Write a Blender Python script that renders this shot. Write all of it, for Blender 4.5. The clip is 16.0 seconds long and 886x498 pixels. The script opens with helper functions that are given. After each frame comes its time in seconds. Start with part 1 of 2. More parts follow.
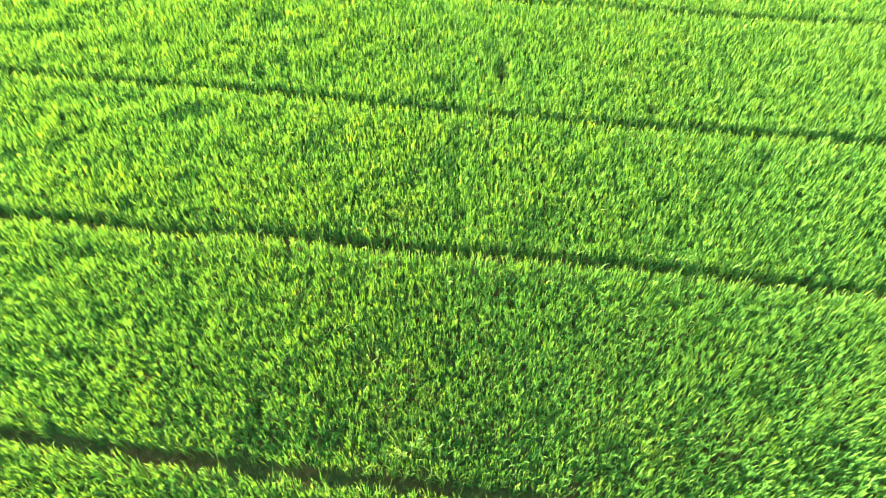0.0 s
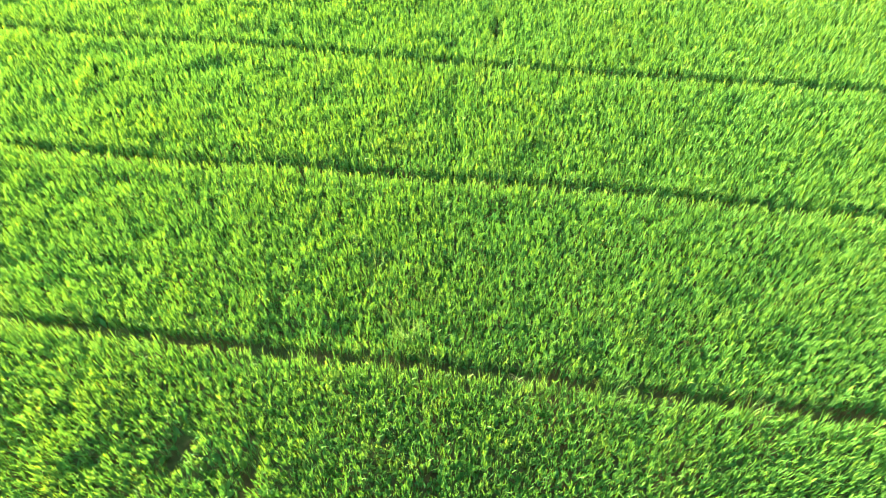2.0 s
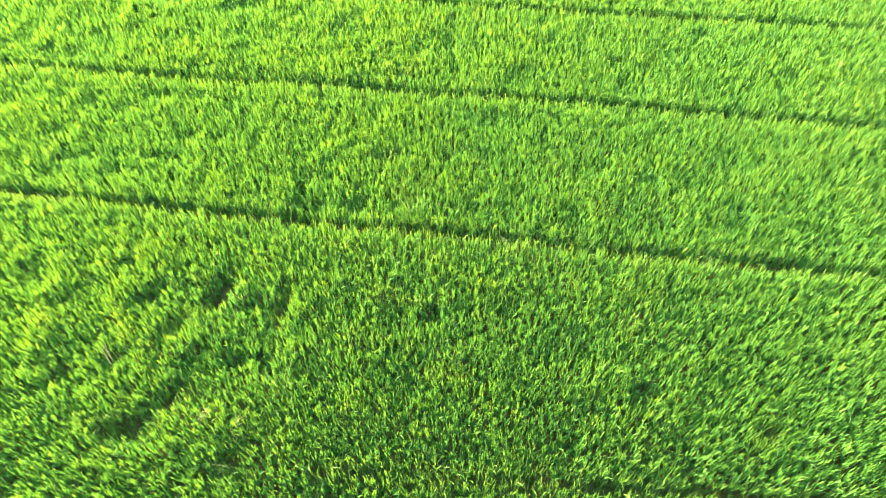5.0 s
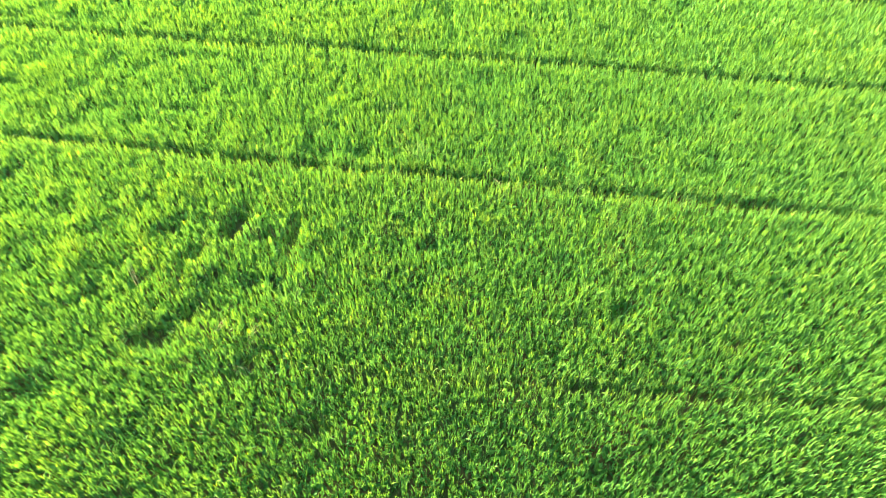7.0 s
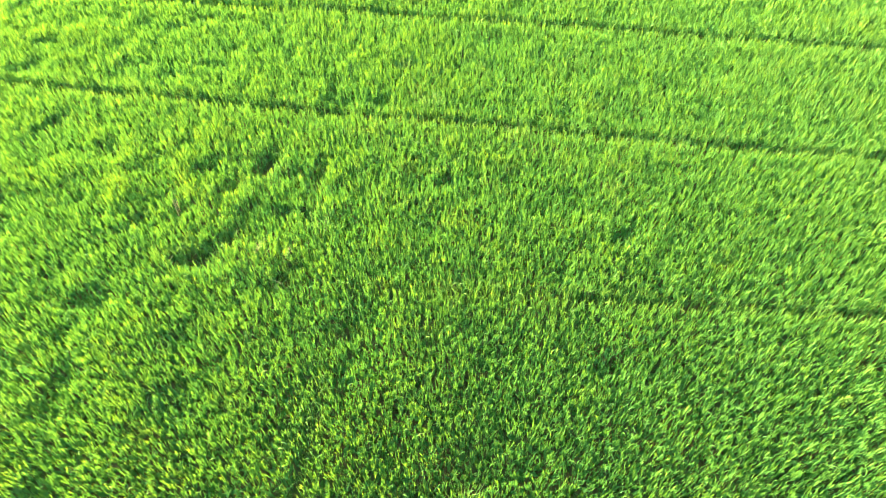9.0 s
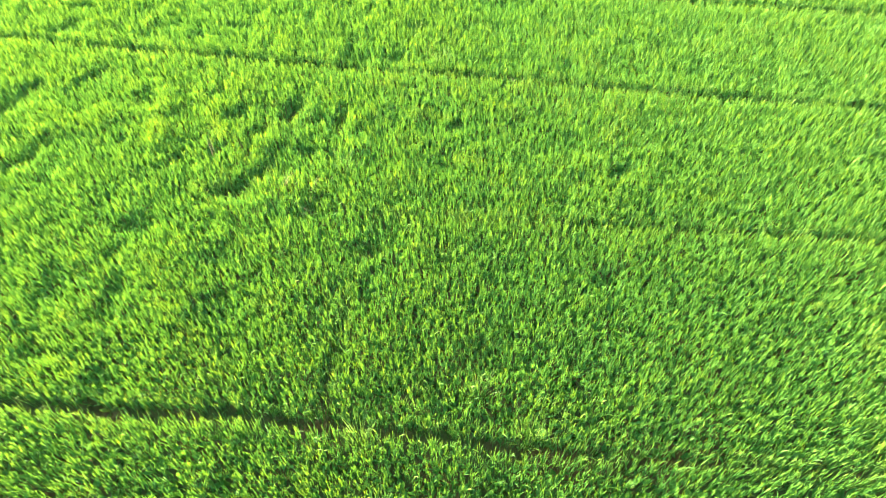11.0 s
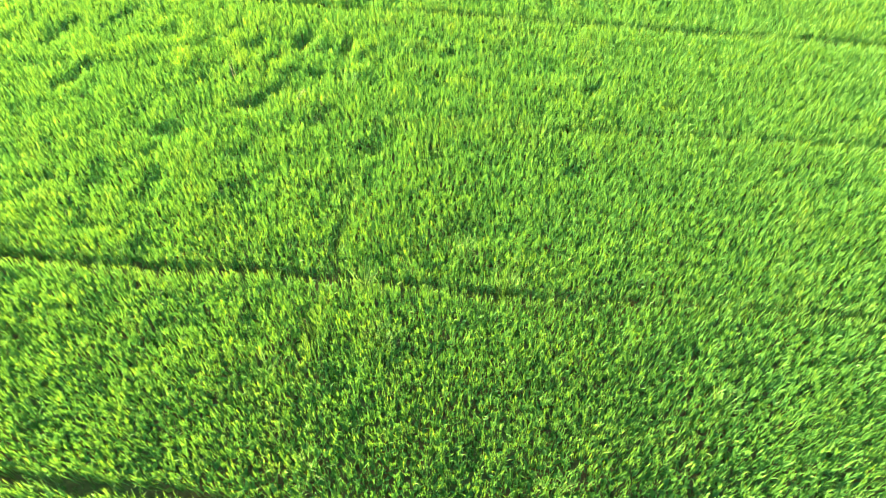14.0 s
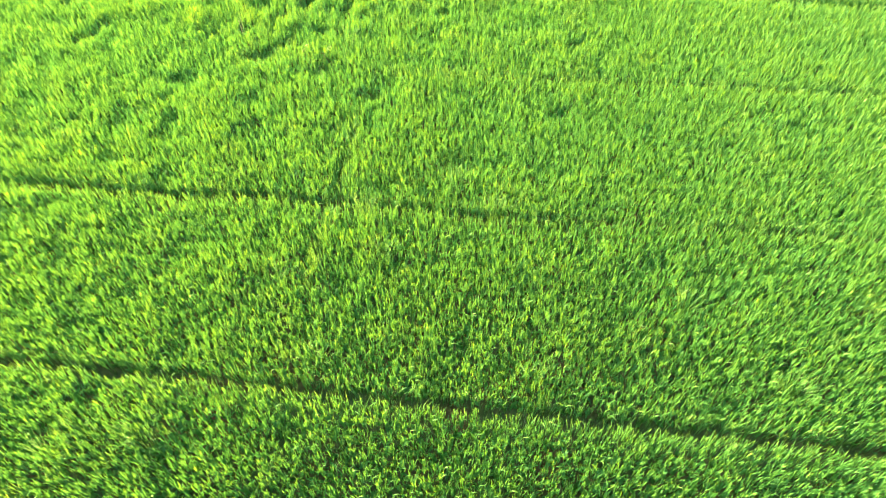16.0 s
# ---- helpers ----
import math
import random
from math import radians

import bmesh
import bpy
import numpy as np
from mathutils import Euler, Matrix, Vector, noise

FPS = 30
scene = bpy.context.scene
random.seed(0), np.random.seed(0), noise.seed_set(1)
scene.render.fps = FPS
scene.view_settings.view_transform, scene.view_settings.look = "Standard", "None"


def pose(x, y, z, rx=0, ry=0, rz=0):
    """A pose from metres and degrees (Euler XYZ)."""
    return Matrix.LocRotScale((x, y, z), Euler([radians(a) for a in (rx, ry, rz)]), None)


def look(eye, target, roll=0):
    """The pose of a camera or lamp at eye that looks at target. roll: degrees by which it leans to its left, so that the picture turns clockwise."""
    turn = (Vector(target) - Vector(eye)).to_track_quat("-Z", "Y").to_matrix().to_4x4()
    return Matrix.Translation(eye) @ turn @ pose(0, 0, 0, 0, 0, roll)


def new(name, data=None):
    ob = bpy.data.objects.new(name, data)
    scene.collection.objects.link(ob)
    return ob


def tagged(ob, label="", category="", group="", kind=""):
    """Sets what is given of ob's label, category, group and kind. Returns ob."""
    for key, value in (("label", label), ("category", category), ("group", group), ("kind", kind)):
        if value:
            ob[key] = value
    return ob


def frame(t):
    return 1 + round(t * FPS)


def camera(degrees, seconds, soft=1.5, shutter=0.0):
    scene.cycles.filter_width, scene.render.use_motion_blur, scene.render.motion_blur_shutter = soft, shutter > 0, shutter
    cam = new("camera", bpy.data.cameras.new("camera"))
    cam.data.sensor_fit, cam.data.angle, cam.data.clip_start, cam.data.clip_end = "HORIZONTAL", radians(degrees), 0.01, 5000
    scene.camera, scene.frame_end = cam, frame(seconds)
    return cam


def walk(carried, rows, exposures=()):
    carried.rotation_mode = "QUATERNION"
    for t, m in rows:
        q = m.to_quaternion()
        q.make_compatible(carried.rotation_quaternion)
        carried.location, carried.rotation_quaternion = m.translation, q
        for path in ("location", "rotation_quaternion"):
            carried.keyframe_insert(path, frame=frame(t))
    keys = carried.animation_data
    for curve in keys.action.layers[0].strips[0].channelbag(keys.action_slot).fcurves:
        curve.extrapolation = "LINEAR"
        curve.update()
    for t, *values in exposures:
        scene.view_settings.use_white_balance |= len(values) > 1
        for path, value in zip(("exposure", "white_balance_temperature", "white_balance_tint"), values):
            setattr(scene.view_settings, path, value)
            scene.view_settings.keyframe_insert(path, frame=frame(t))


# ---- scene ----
cam = camera(70.0, 16.0, soft=1.2)
PATH = [
    (0, (0.808, 1.352, 9.677), (0.79, 2.603, 8.117), 0.8),
    (0.5, (0.844, 0.856, 9.694), (0.824, 2.111, 8.136), 0.7),
    (1, (0.869, 0.346, 9.697), (0.847, 1.604, 8.142), 0.6),
    (1.5, (0.908, -0.179, 9.693), (0.883, 1.081, 8.141), 0.6),
    (2, (0.949, -0.713, 9.707), (0.921, 0.548, 8.155), 0.4),
    (2.5, (0.988, -1.259, 9.73), (0.957, 0.002, 8.177), 0.2),
    (3, (0.995, -1.793, 9.758), (0.962, -0.533, 8.206), 0.2),
    (3.5, (0.996, -2.322, 9.781), (0.963, -1.059, 8.231), 0.2),
    (4, (1.01, -2.817, 9.79), (0.977, -1.553, 8.24), 0.2),
    (6.5, (1.172, -5.002, 9.748), (1.138, -3.727, 8.208), 0.4),
    (7, (1.18, -5.404, 9.716), (1.146, -4.125, 8.178), 0.5),
    (7.5, (1.151, -5.822, 9.679), (1.118, -4.542, 8.142), 0.5),
    (8, (1.086, -6.263, 9.667), (1.054, -4.983, 8.131), 0.5),
    (8.5, (0.99, -6.701, 9.696), (0.958, -5.424, 8.157), 0.5),
    (9, (0.904, -7.14, 9.722), (0.872, -5.864, 8.182), 0.5),
    (11.5, (0.7, -9.437, 9.742), (0.668, -8.159, 8.204), 0.5),
    (12, (0.733, -9.9, 9.739), (0.7, -8.621, 8.202), 0.5),
    (12.5, (0.794, -10.385, 9.744), (0.76, -9.105, 8.208), 0.4),
    (13, (0.866, -10.879, 9.728), (0.831, -9.599, 8.192), 0.4),
    (13.5, (0.934, -11.375, 9.736), (0.898, -10.095, 8.199), 0.4),
    (14, (0.994, -11.853, 9.755), (0.957, -10.575, 8.217), 0.4),
    (14.5, (1.035, -12.314, 9.771), (0.999, -11.038, 8.231), 0.3),
    (15, (1.072, -12.781, 9.774), (1.036, -11.508, 8.232), 0.4),
    (15.5, (1.111, -13.249, 9.782), (1.077, -11.977, 8.239), 0.5),
    (16, (1.155, -13.702, 9.78), (1.123, -12.432, 8.236), 0.5),
]
walk(cam, [(t, look(eye, target, roll)) for t, eye, target, roll in PATH])

# ---------------------------------------------------------------- light
SUN_TURN, SUN_HEIGHT = 60.0, 15.0      # degrees: left of the way ahead (+y), above the horizon

world = bpy.data.worlds.new("sky")
scene.world = world
world.use_nodes = True
wn, wl = world.node_tree.nodes, world.node_tree.links
sky = wn.new("ShaderNodeTexSky")
sky.sky_type = "NISHITA"
sky.sun_disc = False
sky.sun_elevation = radians(SUN_HEIGHT)
sky.sun_rotation = radians(-SUN_TURN)
wl.new(sky.outputs[0], wn["Background"].inputs[0])
wn["Background"].inputs[1].default_value = 0.120

sun = new("sun", bpy.data.lights.new("sun", "SUN"))
sun.data.energy = 4.6
sun.data.angle = radians(0.6)
sun.data.color = (1.0, 0.86, 0.58)
sa, se = radians(SUN_TURN), radians(SUN_HEIGHT)
toward_sun = Vector((-math.sin(sa) * math.cos(se), math.cos(sa) * math.cos(se), math.sin(se)))
sun.matrix_world = look(toward_sun * 60, (0, 0, 0))
scene.view_settings.exposure = 4.08


# ---------------------------------------------------------------- materials
def material(name):
    m = bpy.data.materials.new(name)
    m.use_nodes = True
    m.node_tree.nodes.clear()
    return m, m.node_tree.nodes, m.node_tree.links


def ramp(nodes, stops):
    r = nodes.new("ShaderNodeValToRGB")
    while len(r.color_ramp.elements) < len(stops):
        r.color_ramp.elements.new(0.5)
    for e, (p, c) in zip(r.color_ramp.elements, stops):
        e.position, e.color = p, (*c, 1)
    return r


def mix_colour(nodes, links, fac, a, b, how="MIX"):
    n = nodes.new("ShaderNodeMix")
    n.data_type, n.blend_type = "RGBA", how
    if isinstance(fac, float):
        n.inputs[0].default_value = fac
    else:
        links.new(fac, n.inputs[0])
    for socket, value in ((n.inputs[6], a), (n.inputs[7], b)):
        if isinstance(value, tuple):
            socket.default_value = (*value, 1)
        else:
            links.new(value, socket)
    return n.outputs[2]


def noise_node(nodes, links, scale, detail=3.0, rough=0.55):
    co = nodes.new("ShaderNodeTexCoord")
    n = nodes.new("ShaderNodeTexNoise")
    n.inputs["Scale"].default_value = scale
    n.inputs["Detail"].default_value = detail
    n.inputs["Roughness"].default_value = rough
    links.new(co.outputs["Object"], n.inputs["Vector"])
    return n.outputs[0]


def leaf_material(name, stops, patch, through_share=0.40, gloss=0.015, rough=0.6, plant_by_plant=True):
    """A thin leaf: gloss, diffuse light and yellower light through the blade; colour differs leaf by leaf, plant by plant and patch by patch."""
    m, n, l = material(name)
    geo = n.new("ShaderNodeNewGeometry")
    own = ramp(n, stops)
    l.new(geo.outputs["Random Per Island"], own.inputs[0])
    wide = ramp(n, [(0.42, (0, 0, 0)), (0.68, (1, 1, 1))])
    l.new(noise_node(n, l, 0.8, 4.0, 0.6), wide.inputs[0])
    half = n.new("ShaderNodeMath")
    half.operation = "MULTIPLY"
    half.inputs[1].default_value = 0.28
    l.new(wide.outputs[0], half.inputs[0])
    colour = mix_colour(n, l, half.outputs[0], own.outputs[0], patch)
    if plant_by_plant:
        # yellower at the tips than low on the plant
        place, parts, high = n.new("ShaderNodeTexCoord"), n.new("ShaderNodeSeparateXYZ"), n.new("ShaderNodeMapRange")
        l.new(place.outputs["Object"], parts.inputs[0])
        l.new(parts.outputs["Z"], high.inputs["Value"])
        high.inputs["From Min"].default_value, high.inputs["From Max"].default_value = 0.40, 0.64
        colour = mix_colour(n, l, high.outputs[0], (0.052, 0.187, 0.032), colour)
        vigour = n.new("ShaderNodeAttribute")
        vigour.attribute_name = "vigour"
        colour = mix_colour(n, l, vigour.outputs["Fac"], colour, (0.056, 0.157, 0.022))
        # yellowed leaves, together with sun glow painted on bed edges and in the west
        att = n.new("ShaderNodeAttribute")
        att.attribute_name = "yellow_and_sunglow"
        colour = mix_colour(n, l, att.outputs["Fac"], colour, (0.20, 0.24, 0.034))
    skin = n.new("ShaderNodeBsdfDiffuse")
    l.new(colour, skin.inputs[0])
    thin = n.new("ShaderNodeBsdfTranslucent")
    lit = n.new("ShaderNodeHueSaturation")
    lit.inputs["Hue"].default_value = 0.476
    lit.inputs["Saturation"].default_value = 1.08
    lit.inputs["Value"].default_value = 1.1
    l.new(colour, lit.inputs["Color"])
    l.new(lit.outputs[0], thin.inputs[0])
    both = n.new("ShaderNodeMixShader")
    both.inputs[0].default_value = through_share
    out = n.new("ShaderNodeOutputMaterial")
    l.new(skin.outputs[0], both.inputs[1])
    l.new(thin.outputs[0], both.inputs[2])
    wax = n.new("ShaderNodeBsdfGlossy")
    wax.inputs["Roughness"].default_value = rough
    wax.inputs["Color"].default_value = (0.9, 0.95, 0.85, 1)
    whole = n.new("ShaderNodeMixShader")
    whole.inputs[0].default_value = gloss
    l.new(both.outputs[0], whole.inputs[1])
    l.new(wax.outputs[0], whole.inputs[2])
    l.new(whole.outputs[0], out.inputs[0])
    return m


RICE = leaf_material("rice_leaf", [(0.0, (0.105, 0.196, 0.014)), (0.45, (0.118, 0.210, 0.015)),
                                   (0.8, (0.132, 0.224, 0.017)), (1.0, (0.152, 0.238, 0.020))], (0.160, 0.222, 0.013))
WEED = leaf_material("pale_weed_leaf", [(0.0, (0.090, 0.190, 0.030)), (1.0, (0.14, 0.24, 0.045))], (0.130, 0.215, 0.035), 0.45, 0.015, 0.5, False)
STRAW = leaf_material("dry_straw", [(0.0, (0.15, 0.15, 0.055)), (1.0, (0.24, 0.23, 0.095))], (0.20, 0.19, 0.075), 0.3, 0.01, 0.7, False)


def mud_material():
    m, n, l = material("wet_mud")
    grain = noise_node(n, l, 9.0, 8.0, 0.65)
    wide = noise_node(n, l, 0.9, 4.0)
    dark = ramp(n, [(0.3, (0.040, 0.026, 0.007)), (0.55, (0.090, 0.060, 0.016)), (0.8, (0.16, 0.11, 0.032))])
    l.new(grain, dark.inputs[0])
    # green in patches: leaf-filtered light and low stems, painted into the mud
    leaf_light = ramp(n, [(0.34, (0, 0, 0)), (0.55, (1, 1, 1))])
    l.new(wide, leaf_light.inputs[0])
    share = n.new("ShaderNodeMath")
    share.operation = "MULTIPLY"
    share.inputs[1].default_value = 0.60
    l.new(leaf_light.outputs[0], share.inputs[0])
    colour = mix_colour(n, l, share.outputs[0], dark.outputs[0], (0.024, 0.070, 0.014))
    skin = n.new("ShaderNodeBsdfPrincipled")
    skin.inputs["Specular IOR Level"].default_value = 0.06
    l.new(colour, skin.inputs["Base Color"])
    wet = ramp(n, [(0.35, (0.7, 0.7, 0.7)), (0.65, (0.95, 0.95, 0.95))])
    l.new(wide, wet.inputs[0])
    l.new(wet.outputs[0], skin.inputs["Roughness"])
    bump = n.new("ShaderNodeBump")
    bump.inputs["Strength"].default_value = 0.7
    bump.inputs["Distance"].default_value = 0.03
    l.new(grain, bump.inputs["Height"])
    l.new(bump.outputs[0], skin.inputs["Normal"])
    out = n.new("ShaderNodeOutputMaterial")
    l.new(skin.outputs[0], out.inputs[0])
    return m


MUD = mud_material()


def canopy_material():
    m, n, l = material("shaded_far_canopy")
    # greens darkened: the shade between the leaves is put into the colour
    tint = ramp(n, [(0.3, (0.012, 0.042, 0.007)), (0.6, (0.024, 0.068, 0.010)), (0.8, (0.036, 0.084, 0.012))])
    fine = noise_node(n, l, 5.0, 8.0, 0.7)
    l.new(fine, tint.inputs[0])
    skin = n.new("ShaderNodeBsdfPrincipled")
    skin.inputs["Specular IOR Level"].default_value = 0.05
    skin.inputs["Roughness"].default_value = 0.7
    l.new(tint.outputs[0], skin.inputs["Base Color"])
    bump = n.new("ShaderNodeBump")
    bump.inputs["Strength"].default_value = 1.0
    bump.inputs["Distance"].default_value = 0.15
    l.new(fine, bump.inputs["Height"])
    l.new(bump.outputs[0], skin.inputs["Normal"])
    out = n.new("ShaderNodeOutputMaterial")
    l.new(skin.outputs[0], out.inputs[0])
    return m


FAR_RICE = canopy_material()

# ---------------------------------------------------------------- plan of the field
# Furrows from far to near: points of the middle line (x, y), and the width left bare at a few x.
FURROWS = [
    dict(line=[(-14, 19.3), (2.9, 17.45), (8.9, 16.9), (12.2, 16.74), (15, 16.5)], bare=[(-14, 0.26), (15, 0.26)]),
    dict(line=[(-14, 14.3), (-8.0, 13.72), (-3.9, 13.40), (0, 12.87), (4.7, 12.45), (8.9, 12.16), (15, 11.7)],
         bare=[(-14, 0.26), (15, 0.26)]),
    dict(line=[(-14, 10.0), (-6.8, 9.30), (-4.17, 9.01), (-3.1, 9.09), (-0.3, 8.80), (3.8, 8.53), (8.6, 8.01), (15, 7.4)],
         bare=[(-14, 0.26), (15, 0.26)]),
    dict(line=[(-14, 5.9), (-6.6, 5.08), (-2.9, 4.68), (0, 4.41), (2.75, 4.18), (3.4, 4.04), (7.5, 3.69), (15, 3.0)],
         bare=[(-14, 0.25), (-4, 0.25), (-2.2, 0.21), (0, 0.225), (3, 0.24), (15, 0.25)]),
    dict(line=[(-14, 0.3), (-0.6, -0.37), (2.1, -0.41), (3.9, -0.54), (6.8, -0.60), (8, -0.70), (15, -1.1)],
         bare=[(-14, 0.0), (-1.2, 0.0), (-0.5, 0.04), (1.5, 0.09), (3.9, 0.13), (8, 0.15), (15, 0.15)]),
    dict(line=[(-14, -4.1), (-7, -4.57), (-4.6, -4.76), (-2.7, -4.73), (0.2, -4.93), (1.8, -5.14), (4.9, -5.27), (8, -5.38), (15, -5.9)],
         bare=[(-14, 0.22), (-3.5, 0.23), (-1.4, 0.23), (-0.2, 0.13), (1.7, 0.20), (2.6, 0.11), (6, 0.10), (15, 0.10)]),
    dict(line=[(-14, -8.0), (-6.3, -8.64), (-2.5, -8.89), (0.3, -9.16), (4.7, -9.50), (7.8, -9.75), (15, -10.4)],
         bare=[(-14, 0.19), (15, 0.20)]),
]
# Footprints and pits without plants: x, y, half length, half width, turn in degrees.
PITS = [
    (-3.40, 0.74, 0.25, 0.16, 65), (-3.86, 0.22, 0.26, 0.12, 15), (-2.20, -0.26, 0.15, 0.08, 50), (-0.96, -1.32, 0.13, 0.09, 10),
    (-3.10, 2.80, 0.30, 0.13, 75), (-3.73, 2.05, 0.16, 0.10, 30), (-1.99, 2.40, 0.30, 0.07, 85), (-0.40, 6.50, 0.12, 0.08, 20),
    (-8.65, 0.9, 0.24, 0.09, 60), (-9.6, 3.3, 0.3, 0.08, 65), (2.0, 14.35, 0.40, 0.07, 84), (-1.28, -4.1, 0.45, 0.03, 86), (6.0, 0.4, 0.12, 0.07, 60),
]
# Trodden places where the plants only stand lower: in the bed with the footprints, and in the other beds.
TRODDEN_BED = [
    (-3.44, 0.74, 0.28, 0.15, 65), (-3.92, 0.24, 0.32, 0.13, 15), (-3.12, 2.86, 0.44, 0.18, 72), (-1.99, 2.42, 0.48, 0.14, 82),
    (-3.76, 2.02, 0.26, 0.18, 30), (-3.28, 1.42, 0.18, 0.12, 60), (-4.33, 2.70, 0.24, 0.14, 40), (-2.49, 1.40, 0.18, 0.13, 20),
    (-2.59, 2.52, 0.22, 0.11, 30), (-4.53, 1.41, 0.22, 0.14, 50), (-2.02, 1.31, 0.18, 0.11, 80), (-5.40, 0.95, 0.26, 0.14, 40),
    (-8.65, 0.9, 0.40, 0.15, 60), (-9.6, 3.3, 0.5, 0.16, 65), (-8.3, 3.9, 0.36, 0.13, 60), (4.2, 1.0, 0.22, 0.13, 20), (0.66, 2.4, 0.2, 0.12, 60),
    (-8.50, 1.35, 0.24, 0.12, 50), (-9.70, 2.60, 0.22, 0.10, 60), (-1.53, 2.05, 0.16, 0.09, 70),
]
TRODDEN_ELSEWHERE = [
    (-2.20, -0.28, 0.28, 0.15, 50), (-0.96, -1.34, 0.24, 0.15, 10), (-5.62, -0.83, 0.30, 0.15, 20), (2.0, 14.35, 0.5, 0.12, 84),
    (-1.28, -3.85, 0.65, 0.06, 85), (-1.5, -5.5, 0.3, 0.03, 82), (-4.6, -9.35, 0.2, 0.3, 10),
    (5.3, 12.8, 0.2, 0.08, 80), (7.7, 8.4, 0.28, 0.08, 85), (7.43, 11.45, 0.22, 0.12, 40), (-4.95, 12.5, 0.5, 0.22, 20),
    (3.49, -1.85, 0.22, 0.12, 30), (-5.4, -2.3, 0.15, 0.08, 30), (-0.4, 6.5, 0.22, 0.14, 20), (-0.85, 5.0, 0.2, 0.14, 60),
    (-5.76, -1.52, 0.18, 0.10, 40), (-3.55, -2.47, 0.16, 0.10, 20), (-1.70, 4.95, 0.16, 0.12, 70), (-4.92, 6.98, 0.22, 0.13, 25),
    (-9.43, 10.25, 0.26, 0.13, 50), (-7.75, 10.0, 0.20, 0.12, 40), (-1.99, 13.85, 0.20, 0.10, 80), (-0.67, 13.15, 0.18, 0.10, 75),
    (-0.33, -7.40, 0.14, 0.09, 20), (1.37, -8.05, 0.14, 0.09, 50),
]


def line_at(points, x, slope=0.0):
    px, py = zip(*points)
    return np.interp(x, px, py) + slope * (x - np.clip(x, px[0], px[-1]))


def blur_noise(x, y, cell, seed):
    """Smooth noise from 0 to 1 on arrays, with cells of that many metres."""
    r = np.random.RandomState(seed).rand(256, 256)
    u, v = x / cell + 1000.0, y / cell + 1000.0
    i, j = np.floor(u).astype(int), np.floor(v).astype(int)
    a, b = u - i, v - j
    a, b = a * a * (3 - 2 * a), b * b * (3 - 2 * b)
    g = lambda p, q: r[p % 256, q % 256]
    return (g(i, j) * (1 - a) + g(i + 1, j) * a) * (1 - b) + (g(i, j + 1) * (1 - a) + g(i + 1, j + 1) * a) * b


def clear_of_furrows(x, y):
    """How far a place lies from the nearest bare strip, in metres (negative: inside)."""
    best = np.full(np.shape(x), 9.0)
    wobble = 0.045 * (blur_noise(x, y, 0.30, 5) - 0.5) + 0.035 * (blur_noise(x, y, 1.1, 6) - 0.5)
    for f in FURROWS:
        bare = line_at(f["bare"], x)
        gap = np.where(bare > 0.01, np.abs(y - line_at(f["line"], x, -0.08)) - bare / 2 + wobble, 9.0)
        best = np.minimum(best, gap)
    return best


def clear_of_pits(x, y, pits=PITS):
    best = np.full(np.shape(x), 9.0)
    wobble = 0.8 * (blur_noise(x, y, 0.16, 8) - 0.5)
    for px, py, a, b, turn in pits:
        c, s = math.cos(radians(turn)), math.sin(radians(turn))
        u, v = (x - px) * c + (y - py) * s, -(x - px) * s + (y - py) * c
        best = np.minimum(best, (np.sqrt((u / a) ** 2 + (v / b) ** 2) - 1 + wobble) * b)
    return best


def ground_height(x, y):
    bowl = np.clip(1 - np.maximum(clear_of_furrows(x, y), -1) / 0.12, 0, 1)
    pit = np.clip(1 - clear_of_pits(x, y) / 0.1, 0, 1)
    rough = 0.05 * (blur_noise(x, y, 0.28, 11) - 0.5) + 0.05 * (blur_noise(x, y, 0.9, 12) - 0.5)
    return -0.09 * bowl - 0.05 * pit + rough


def bed_of(x, y):
    n = np.zeros(np.shape(x), int)
    for f in FURROWS:
        n += y < line_at(f["line"], x, -0.08)
    return n


# ---------------------------------------------------------------- ground
def link_mesh(name, verts, faces, mat, smooth=True):
    """An object from arrays: verts (n, 3), faces (m, 3 or 4)."""
    me = bpy.data.meshes.new(name)
    k = faces.shape[1]
    me.vertices.add(len(verts))
    me.vertices.foreach_set("co", np.ascontiguousarray(verts, np.float32).ravel())
    me.loops.add(faces.size)
    me.loops.foreach_set("vertex_index", np.ascontiguousarray(faces, np.int32).ravel())
    me.polygons.add(len(faces))
    me.polygons.foreach_set("loop_start", np.arange(0, faces.size, k, dtype=np.int32))
    me.polygons.foreach_set("use_smooth", np.full(len(faces), smooth))
    me.update(calc_edges=True)
    me.materials.append(mat)
    return new(name, me)


def build_ground():
    xs = np.concatenate([[-2500, -400, -60], np.arange(-14, 15.01, 0.16), [60, 400, 2500]])
    ys = np.concatenate([[-2500, -400, -60], np.arange(-14, 19.51, 0.12), [60, 400, 2500]])
    gx, gy = np.meshgrid(xs, ys)
    near = (np.abs(gx - 0.5) < 14) & (np.abs(gy - 2.7) < 16.5)
    gz = np.where(near, ground_height(gx, gy), 0.0)
    idx = np.arange(gx.size).reshape(gx.shape)
    faces = np.stack([idx[:-1, :-1], idx[:-1, 1:], idx[1:, 1:], idx[1:, :-1]], -1).reshape(-1, 4)
    ob = link_mesh("ground", np.stack([gx, gy, gz], -1).reshape(-1, 3), faces, MUD)
    tagged(ob, "dark wet mud in bare furrows, with leaf-filtered green light in its colour", "ground", kind="structure")


build_ground()


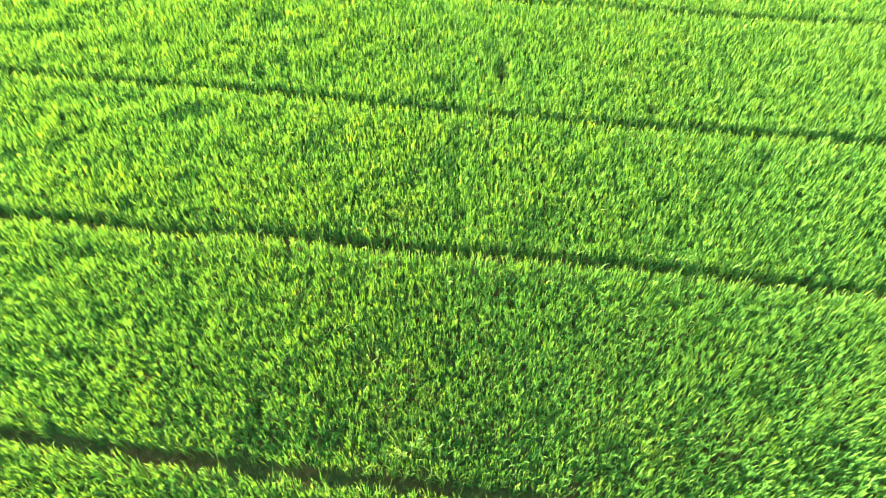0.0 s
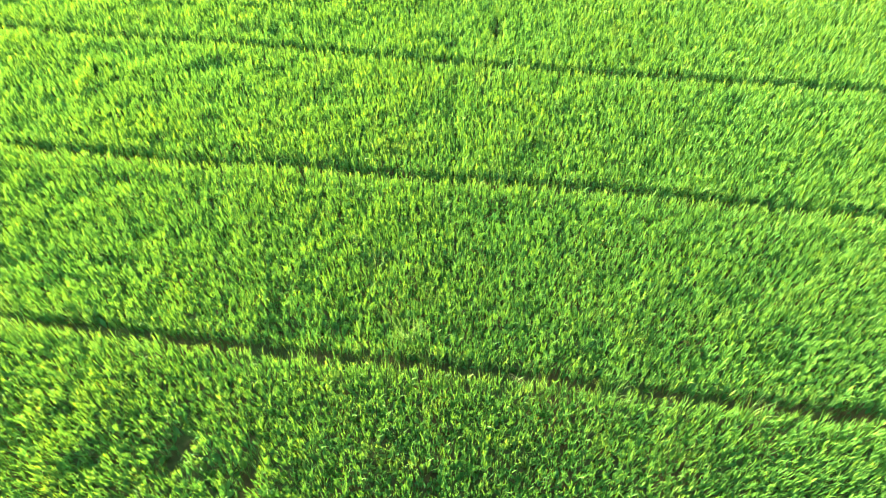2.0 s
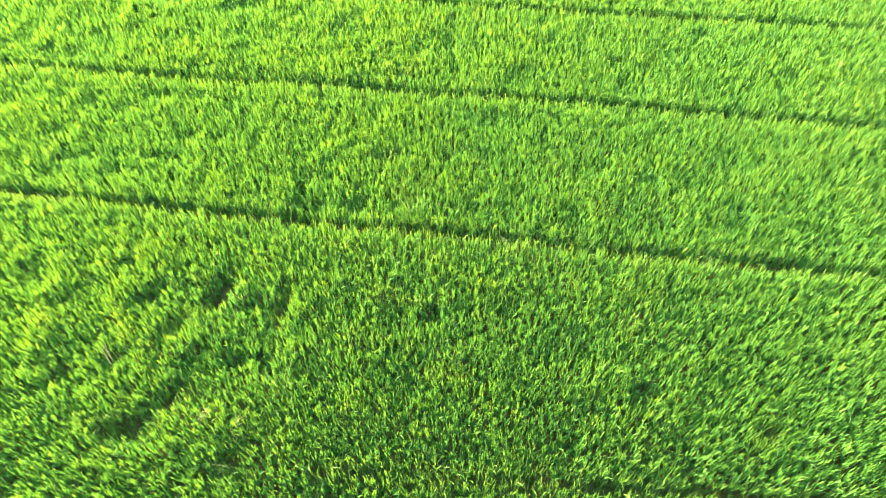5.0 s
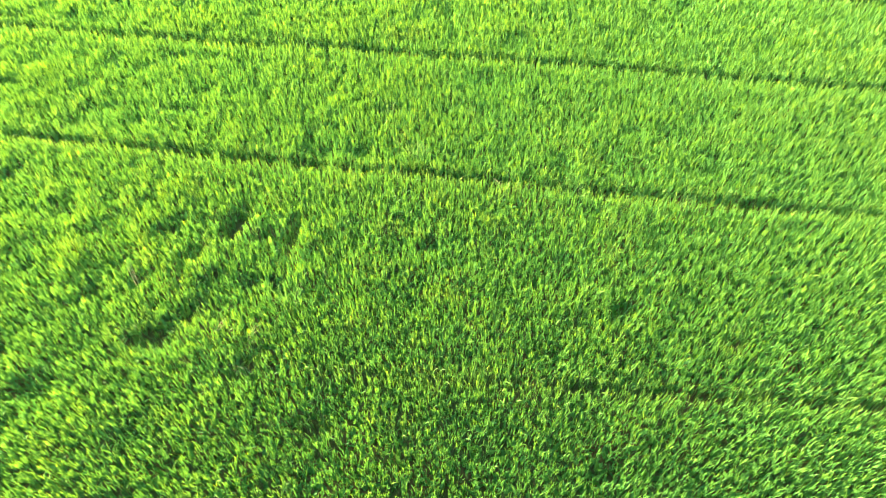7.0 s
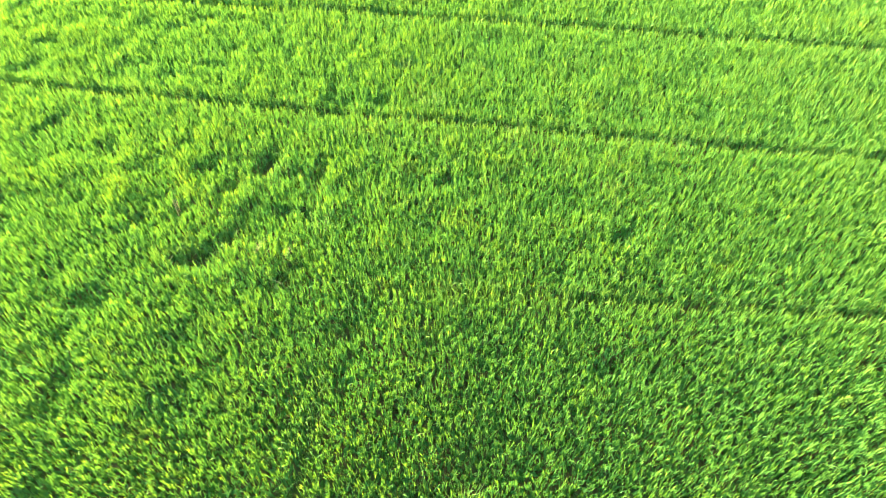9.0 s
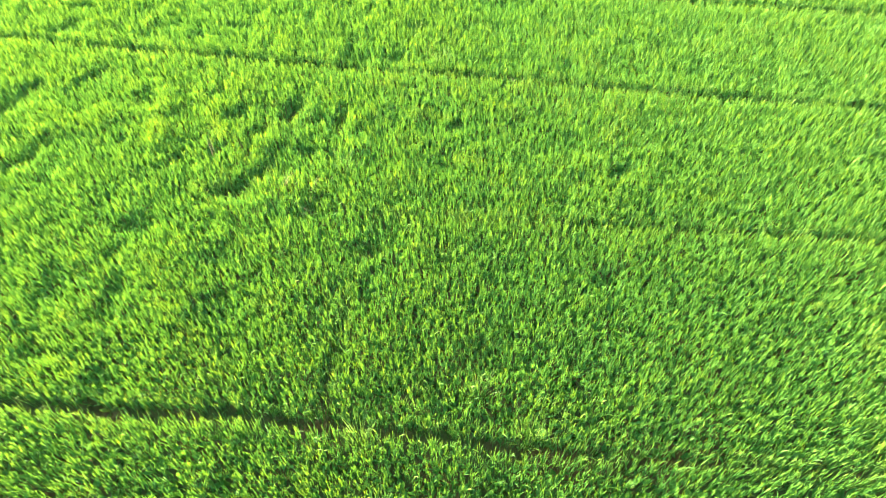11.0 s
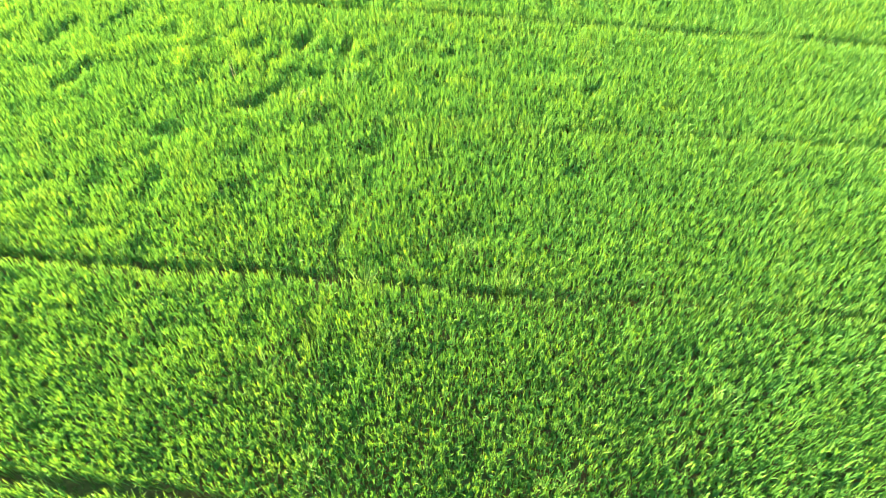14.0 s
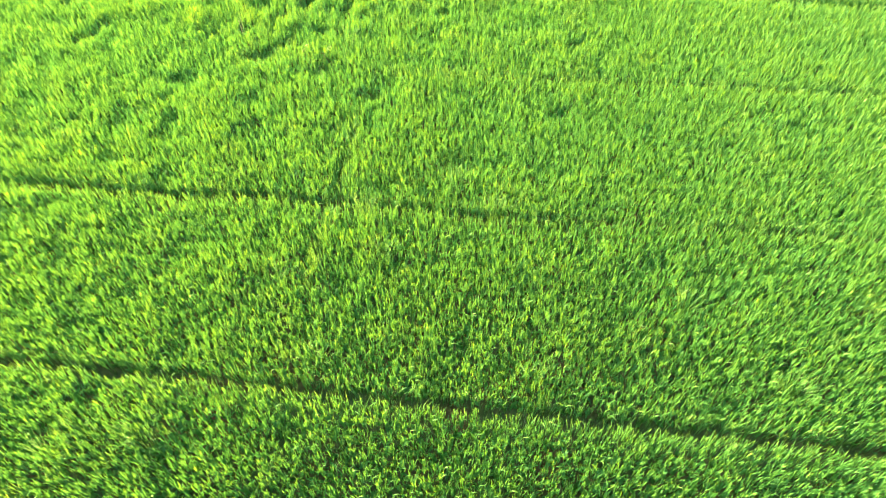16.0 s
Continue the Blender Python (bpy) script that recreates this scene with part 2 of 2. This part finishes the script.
# ---------------------------------------------------------------- rice
def blades(rng, root, top, az, length, lean, bend, width, tilt, curved, spin=0.6):
    """Leaf blades: roots (n, 2), height of the highest point, heading, length, lean and bend in radians, tilt (n, 2) shared by a plant.
    Bent kites of two triangles, or, where curved, arching blades of four. Gives verts and faces."""
    n = len(root)
    out = np.stack([np.cos(az), np.sin(az), 0 * az], -1)
    side = np.stack([-np.sin(az), np.cos(az), 0 * az], -1)
    up = np.concatenate([tilt, np.ones((n, 1))], 1)

    def way(angle):
        d = out * np.sin(angle)[:, None] + up * np.cos(angle)[:, None]
        return d / np.linalg.norm(d, axis=1)[:, None]

    twist = rng.normal(0, spin, n)[:, None]
    d1 = way(lean)
    w = (side * np.cos(twist) + np.cross(d1, side) * np.sin(twist)) * (width / 2)[:, None]
    verts, faces = [], []
    for which, shares, turns in ((~curved, (0.58, 0.42), (0.0, 1.0)), (curved, (0.45, 0.28, 0.27), (0.0, 0.6, 1.25))):
        p = np.concatenate([root[which], np.zeros((which.sum(), 1))], 1)
        line = [p]
        for share, turned in zip(shares, turns):
            p = p + (share * length[which])[:, None] * way(lean + turned * bend)[which]
            line.append(p)
        lift = top[which] - np.max([q[:, 2] for q in line], axis=0)
        for q in line:
            q[:, 2] += lift
        v = w[which]
        if len(shares) == 2:
            points, tris = [line[0], line[1] - v, line[1] + v, line[2]], [[0, 2, 1], [1, 2, 3]]
        else:
            points = [line[0], line[1] - v, line[1] + v, line[2] - 0.85 * v, line[2] + 0.85 * v, line[3]]
            tris = [[0, 2, 1], [1, 2, 4], [1, 4, 3], [3, 4, 5]]
        first = np.arange(which.sum())[:, None] * len(points) + sum(len(q) for q in verts)
        verts.append(np.stack(points, 1).reshape(-1, 3))
        faces.append(np.concatenate([first + t for t in tris], 1).reshape(-1, 3))
    return np.concatenate(verts), np.concatenate(faces)


YELLOW = [(-4.3, 0.0, 0.5), (-1.9, 0.35, 0.35), (2.3, -4.6, 0.5), (-4.8, -5.9, 0.6), (1.2, -3.5, 0.4), (-3.4, -3.9, 0.6), (0.3, 15.5, 0.6), (3.5, 6.6, 0.5),
          (-4.3, -10.2, 0.6), (-3.3, -9.7, 0.4), (-1.0, -9.2, 0.35), (4.6, -7.9, 0.5), (5.9, -6.4, 0.4), (-4.2, -7.0, 0.5)]


def canopy(x, y):
    """The height of the leaf tips over the mud: uneven at the trodden west side, even in the east."""
    rough = np.interp(x, [-3, 4, 7.5], [1.0, 0.6, 0.4])
    dips = np.clip((0.36 - blur_noise(x, y, 0.42, 24)) / 0.3, 0, 1)
    return (0.62 + 0.05 * (blur_noise(x, y, 2.3, 21) - 0.5)
            + rough * (0.08 * (blur_noise(x, y, 0.5, 22) - 0.5) + 0.09 * (blur_noise(x, y, 0.24, 23) - 0.5) - 0.10 * dips))


def off_stage(x, y):
    """How far a place lies outside the part of the field over which the flight leads, in metres."""
    side = np.abs(x - 0.9) - np.clip(6.8 + (y + 11) * 0.44, 6.2, 12.7)
    return np.maximum(np.maximum(side, -11.7 - y), y - 18.3)


def nearby(x, y):
    """Plants stand full and fine in that part, and thin out over a metre and a half round it."""
    dice = np.random.RandomState(3).rand(len(x))
    return dice < np.clip(1 - off_stage(x, y) / 0.2, 0.0, 1) + np.where(off_stage(x, y) > 0, 0.45 * np.clip(1 - off_stage(x, y) / 1.5, 0, 1), 0)


def build_rice():
    rng = np.random.RandomState(7)
    step = 0.084
    gx, gy = np.meshgrid(np.arange(-14, 16, step), np.arange(-14, 20.5, step))
    x, y = (g.ravel() + rng.uniform(-0.5, 0.5, g.size) * step for g in (gx, gy))
    x, y = x[nearby(x, y)], y[nearby(x, y)]
    edge = np.minimum(clear_of_furrows(x, y), clear_of_pits(x, y))
    keep = (edge > 0) & (rng.rand(len(x)) > 0.02)
    strays = (edge <= 0) & (rng.rand(len(x)) < 0.42)
    keep |= strays
    x, y, edge, strays = x[keep], y[keep], edge[keep], strays[keep]
    bed = bed_of(x, y)
    crest = np.clip(1 - clear_of_furrows(x, y) / 0.3, 0, 1)
    tall = canopy(x, y) * (1 - 0.8 * crest) + 0.61 * 0.8 * crest + 0.03 * np.clip(1 - edge / 0.2, 0, 1) + rng.normal(0, 0.030, len(x)) * (1 - 0.5 * crest)
    for depth, trodden in ((0.17, TRODDEN_BED), (0.11, TRODDEN_ELSEWHERE)):
        tall = tall - depth * np.clip(1 - clear_of_pits(x, y, trodden) / 0.08, 0, 1)
    tall = np.where(strays, rng.uniform(0.08, 0.26, len(x)), tall)
    vigour = np.clip(rng.normal(0.35, 0.3, len(x)), 0, 0.9)
    tilt = rng.normal(0, 0.06, (len(x), 2))
    # upper leaves, fewer and broader where the field is far off
    far_off = np.clip((y - 7) / 4, 0, 1)
    count = np.where(strays, 7, rng.randint(9, 12, len(x)) - np.round(3 * far_off).astype(int))
    who = np.repeat(np.arange(len(x)), count)
    n = len(who)
    spread = 0.034 * np.sqrt(rng.rand(n))
    turn = rng.uniform(0, 2 * np.pi, n)
    root = np.stack([x[who] + spread * np.cos(turn), y[who] + spread * np.sin(turn)], -1)
    rank = rng.rand(n)
    top = tall[who] - 0.20 * rank ** 1.1 * np.minimum(tall[who] / 0.5, 1)
    length = rng.uniform(0.15, 0.28, n)
    border = (edge[who] < 0.12) & (rng.rand(n) < 0.5)
    length = np.where(border, top * 1.03, np.minimum(length, top))
    lean = np.abs(rng.normal(0.02, 0.075, n))
    arched = (rng.rand(n) < np.where(edge[who] < 0.1, 0.05, 0.03)) & ~strays[who]
    bend = np.where(arched, rng.uniform(0.6, 1.5, n), rng.uniform(0.0, 0.26, n))
    length = np.where(arched, np.minimum(length, 0.30), length)
    width = rng.uniform(0.0088, 0.0135, n) * (1 + 0.5 * far_off[who])
    curved = arched & (y[who] < 9)
    # broad drooping lower leaves that close the canopy
    low = np.arange(len(x))
    low = low[edge[low] > 0.10]
    k = len(low)
    root = np.concatenate([root, np.stack([x[low], y[low]], -1) + rng.normal(0, 0.02, (k, 2))])
    top = np.concatenate([top, rng.uniform(0.12, 0.27, k)])
    length = np.concatenate([length, rng.uniform(0.20, 0.30, k)])
    lean = np.concatenate([lean, rng.uniform(0.2, 0.6, k)])
    bend = np.concatenate([bend, rng.uniform(0.1, 0.4, k)])
    width = np.concatenate([width, rng.uniform(0.06, 0.09, k)])
    # coarser plants where the field goes on, out of sight of the camera
    gx, gy = (g.ravel() for g in np.meshgrid(np.arange(-21, 22, 0.4), np.arange(-22, 27, 0.4)))
    gx, gy = np.repeat(gx, 26), np.repeat(gy, 26)
    gx, gy = gx + rng.uniform(-0.2, 0.2, gx.size), gy + rng.uniform(-0.2, 0.2, gx.size)
    far = (off_stage(gx, gy) > 0.1) & (clear_of_furrows(gx, gy) > 0.05)
    gx, gy = gx[far], gy[far]
    f = len(gx)
    root = np.concatenate([root, np.stack([gx, gy], -1)])
    top = np.concatenate([top, canopy(gx, gy) - 0.20 * rng.rand(f) ** 1.1])
    length = np.concatenate([length, rng.uniform(0.40, 0.5, f)])
    lean = np.concatenate([lean, np.abs(rng.normal(0.06, 0.13, f))])
    bend = np.concatenate([bend, rng.uniform(0.0, 0.5, f)])
    width = np.concatenate([width, rng.uniform(0.028, 0.042, f)])
    none = np.zeros(k + f)
    az = np.concatenate([turn + rng.normal(0, 0.9, len(turn)), rng.uniform(0, 2 * np.pi, k + f)])
    curved = np.concatenate([curved, none > 0])
    tilt = np.concatenate([tilt[who], np.stack([none, none], -1)])
    vigour = np.concatenate([vigour[who], vigour[low], np.clip(rng.normal(0.35, 0.3, f), 0, 0.9)])
    home = np.concatenate([bed[who], bed[low], bed_of(gx, gy)])
    near_edge = np.concatenate([edge[who], edge[low], np.ones(f)])
    n += k + f
    # yellow share of each leaf: yellowed plants plus painted sun glow
    dry = np.zeros(n)
    for cx, cy, r in YELLOW:
        dry = np.maximum(dry, np.exp(-((root[:, 0] - cx) ** 2 + (root[:, 1] - cy) ** 2) / r**2))
    # edge leaves are yellower, with the sunlit rim added in their colour
    dry = np.maximum(dry, 1.3 * (near_edge < 0.14))
    # more yellow westward: glow on the sun's side, put into the leaf colour
    dry = np.maximum(dry, np.clip((-0.5 - root[:, 0]) / 10, 0, 0.2))
    dry = np.where(rng.rand(n) < 0.008 + 0.4 * dry, rng.uniform(0.05, 0.30, n), 0.0)
    mottle = blur_noise(root[:, 0], root[:, 1], 0.30, 31) * (0.55 + 0.45 * blur_noise(root[:, 0], root[:, 1], 2.6, 32))
    dry = np.maximum(dry, np.where(rng.rand(n) < 0.7, np.clip((mottle - 0.60) * 1.2, 0, 0.25), 0))
    for b in range(len(FURROWS) + 1):
        mine = np.flatnonzero(home == b)
        if len(mine) < 50:
            continue
        mine = np.concatenate([mine[~curved[mine]], mine[curved[mine]]])
        verts, faces = blades(rng, root[mine], top[mine], az[mine], length[mine], lean[mine], bend[mine], width[mine], tilt[mine], curved[mine])
        ob = link_mesh("rice_bed", verts, faces, RICE)
        for name, values in (("yellow_and_sunglow", dry), ("vigour", vigour)):
            att = ob.data.attributes.new(name, "FLOAT", "POINT")
            att.data.foreach_set("value", np.repeat(values[mine], np.where(curved[mine], 6, 4)).astype(np.float32))
        tagged(ob, BED_LABELS[b], "rice plants", group="beds of rice between the furrows", kind="stuff")


def far_field():
    """The same crop farther off, as one closed uneven canopy with an edge down to the mud."""
    ring = [(21.5, 24.5, 0.0), (22, 25, 0.42), (26, 29, 0.55), (40, 43, 0.5), (80, 83, 0.55), (200, 203, 0.5), (600, 603, 0.5)]
    verts, steps = [], 160
    rng = random.Random(2)
    for rx, ry, z in ring:
        for k in range(steps):
            q = (k + 0.5) / steps * 4
            e, u = int(q), (q - int(q)) * 2 - 1
            x, y = ((u, -1), (1, u), (-u, 1), (-1, -u))[e]
            verts.append((0.5 + x * rx, 2.5 + y * ry, z + (rng.uniform(-0.06, 0.06) if z else -0.02)))
    faces = [(i * steps + k, i * steps + (k + 1) % steps, (i + 1) * steps + (k + 1) % steps, (i + 1) * steps + k)
             for i in range(len(ring) - 1) for k in range(steps)]
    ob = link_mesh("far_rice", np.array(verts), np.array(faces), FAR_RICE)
    tagged(ob, "even green rice canopy stretching away over the plain", "rice plants", kind="stuff")


BED_LABELS = [
    "bright green young rice beyond the farthest furrow",
    "dense bright green rice bed with a short narrow slit",
    "dense yellow-green rice bed between two straight furrows",
    "dense upright green rice bed between two dark furrows",
    "green rice bed with trodden gaps and pits",
    "green rice bed with uneven height beside a faint furrow",
    "green rice bed crossed by a thin trodden line",
    "dense dark green rice bed beside a wide muddy furrow",
]
build_rice()
far_field()


# ---------------------------------------------------------------- single plants, straw and clods
def part(name, verts, faces, mat, parent, label=""):
    ob = link_mesh(name, np.array(verts, float), np.array(faces, int), mat)
    ob.parent = parent
    return tagged(ob, label)


def ribbon(verts, faces, base, az, length, lean, bend, width, steps=5):
    """Adds a tapered, arching blade of several segments, folded along its midrib, to verts and faces."""
    out, side = Vector((math.cos(az), math.sin(az), 0)), Vector((-math.sin(az), math.cos(az), 0))
    p, first = Vector(base), len(verts)
    for i in range(steps + 1):
        f = i / steps
        a = lean + bend * f * f
        w = width / 2 * (0.55 + 1.2 * f if f < 0.35 else 0.97 * (1 - (f - 0.35) / 0.65) ** 0.8 + 0.03)
        fold = Vector((0, 0, 0.25 * w))
        verts += [tuple(p - side * w + fold), tuple(p), tuple(p + side * w + fold)]
        if i:
            q = first + 3 * i
            faces += [(q - 3, q - 2, q + 1, q), (q - 2, q - 1, q + 2, q + 1)]
        p = p + (out * math.sin(a) + Vector((0, 0, math.cos(a)))) * (length / steps)
    return p


def tube(verts, faces, points, radii, sides=5):
    """Adds a round stem along the points."""
    first = len(verts)
    for p, r in zip(points, radii):
        for k in range(sides):
            a = 2 * math.pi * k / sides
            verts.append((p[0] + r * math.cos(a), p[1] + r * math.sin(a), p[2]))
    for i in range(len(points) - 1):
        for k in range(sides):
            a, b = first + i * sides + k, first + i * sides + (k + 1) % sides
            faces.append((a, b, b + sides, a + sides))


def field_empty(name, x, y):
    ob = new(name)
    ob.empty_display_size = 0.1
    ob.location = (x, y, float(ground_height(np.array([x]), np.array([y]))[0]) - 0.01)
    return ob


def weed_tuft(x, y, size, heads, seed):
    """A pale grass weed that stands over the rice: arching leaves and thin stalks with loose seed heads."""
    rng = random.Random(seed)
    thing = field_empty("weed_tuft", x, y)
    v, f = [], []
    for _ in range(int(42 * size)):
        r, a = 0.14 * size * math.sqrt(rng.random()), rng.uniform(0, 6.28)
        ribbon(v, f, (r * math.cos(a), r * math.sin(a), 0), a + rng.uniform(-0.6, 0.6), rng.uniform(0.62, 0.86),
               rng.uniform(0.02, 0.30), rng.uniform(0.3, 1.5), rng.uniform(0.007, 0.012))
    part("leaves", v, f, WEED, thing)
    for _ in range(heads):
        r, a = 0.12 * size * math.sqrt(rng.random()), rng.uniform(0, 6.28)
        v, f = [], []
        tip = rng.uniform(0.66, 0.82)
        drift = rng.uniform(0.02, 0.14)
        pts = [(r * math.cos(a) + drift * t * t * math.cos(a), r * math.sin(a) + drift * t * t * math.sin(a), tip * t) for t in (0, 0.35, 0.7, 1)]
        tube(v, f, pts, (0.004, 0.0035, 0.003, 0.002))
        stalk = part("stalk", v, f, WEED, thing)
        v, f = [], []
        for k in range(9):
            t = 0.72 + 0.28 * k / 8
            at = (r * math.cos(a) + drift * t * t * math.cos(a), r * math.sin(a) + drift * t * t * math.sin(a), tip * t)
            ribbon(v, f, at, rng.uniform(0, 6.28), rng.uniform(0.05, 0.10), rng.uniform(0.3, 0.8), 0.6, 0.010, 3)
        part("seed_head", v, f, WEED, stalk, "pale loose seed head")
    return tagged(thing, "pale yellow-green weedy grass tuft growing among the rice" if heads else
                  "low pale green grass tuft at the edge of the rice", "weed", group="weeds in the rice field")


WEEDS = [(0.30, 4.85, 1.3, 6), (-0.23, -6.2, 0.9, 3), (1.14, -4.25, 0.8, 2), (1.95, -4.95, 1.0, 3), (-2.02, -6.8, 0.8, 3), (-0.65, -5.02, 0.7, 2),
         (2.53, -8.65, 0.9, 3), (-4.50, -9.75, 1.0, 2), (-3.6, -9.85, 1.2, 4), (-4.91, -10.25, 0.9, 2), (6.77, -8.75, 0.9, 2),
         (3.50, 4.02, 0.6, 0), (5.70, 3.75, 0.6, 0), (-0.39, 6.4, 0.6, 2), (-1.75, 0.95, 0.8, 2), (-1.1, -8.4, 0.7, 2), (5.3, -7.2, 0.7, 2)]
for number, (wx, wy, size, heads) in enumerate(WEEDS):
    weed_tuft(wx, wy, size, heads, 40 + number)


def straw_wisp(x, y, turn, stems, high, seed):
    """Dry stems that have fallen across the plants or the mud."""
    rng = random.Random(seed)
    thing = field_empty("straw_wisp", x, y)
    for _ in range(stems):
        v, f = [], []
        a = radians(turn) + rng.gauss(0, 0.35)
        base = (rng.uniform(-0.06, 0.06), rng.uniform(-0.06, 0.06), 0)
        ribbon(v, f, base, a, rng.uniform(0.35, 0.6) + high, 0.15 if high else 1.25, 1.3 if high else 0.25, rng.uniform(0.006, 0.010))
        part("stem", v, f, STRAW, thing)
    tagged(thing, "dry straw-coloured stems bent over beside a trodden gap" if high else "dry fallen straw lying in a muddy furrow",
           "straw", group="dead stems in the field")


for number, (wx, wy, turn, stems, high) in enumerate([
        (2.25, 4.10, 170, 8, 0.30), (-2.95, 0.30, 20, 8, 0.30), (-2.35, 0.15, 30, 6, 0.32), (-2.1, -0.35, 200, 5, 0.25), (-4.6, 1.3, 120, 5, 0.3),
        (-4.16, 9.0, 10, 6, 0.0), (-3.6, 4.75, 5, 5, 0.0), (5.2, -9.55, 185, 6, 0.0), (-1.4, -9.0, 10, 5, 0.0), (1.9, -5.15, 10, 6, 0.0), (2.4, -9.35, 60, 4, 0.0)]):
    straw_wisp(wx, wy, turn, stems, high, 90 + number)


def mud_clods():
    """Loose lumps of mud along the bottoms of the furrows."""
    rng = random.Random(5)
    bm = bmesh.new()
    for f in FURROWS:
        for _ in range(70):
            x = rng.uniform(-9, 10)
            if float(line_at(f["bare"], x)) < 0.05:
                continue
            y = float(line_at(f["line"], x)) + rng.uniform(-0.10, 0.10)
            z = float(ground_height(np.array([x]), np.array([y]))[0])
            r = rng.uniform(0.015, 0.05)
            made = bmesh.ops.create_icosphere(bm, subdivisions=1, radius=r, matrix=pose(x, y, z + 0.2 * r, rng.uniform(0, 90), rng.uniform(0, 90), 0))
            for vert in made["verts"]:
                vert.co += Vector((rng.uniform(-1, 1), rng.uniform(-1, 1), rng.uniform(-1, 0.4))) * r * 0.35
    me = bpy.data.meshes.new("mud_clods")
    bm.to_mesh(me)
    bm.free()
    me.materials.append(MUD)
    tagged(new("mud_clods", me), "dark brown lumps of wet mud in the furrows", "soil", kind="stuff")


mud_clods()
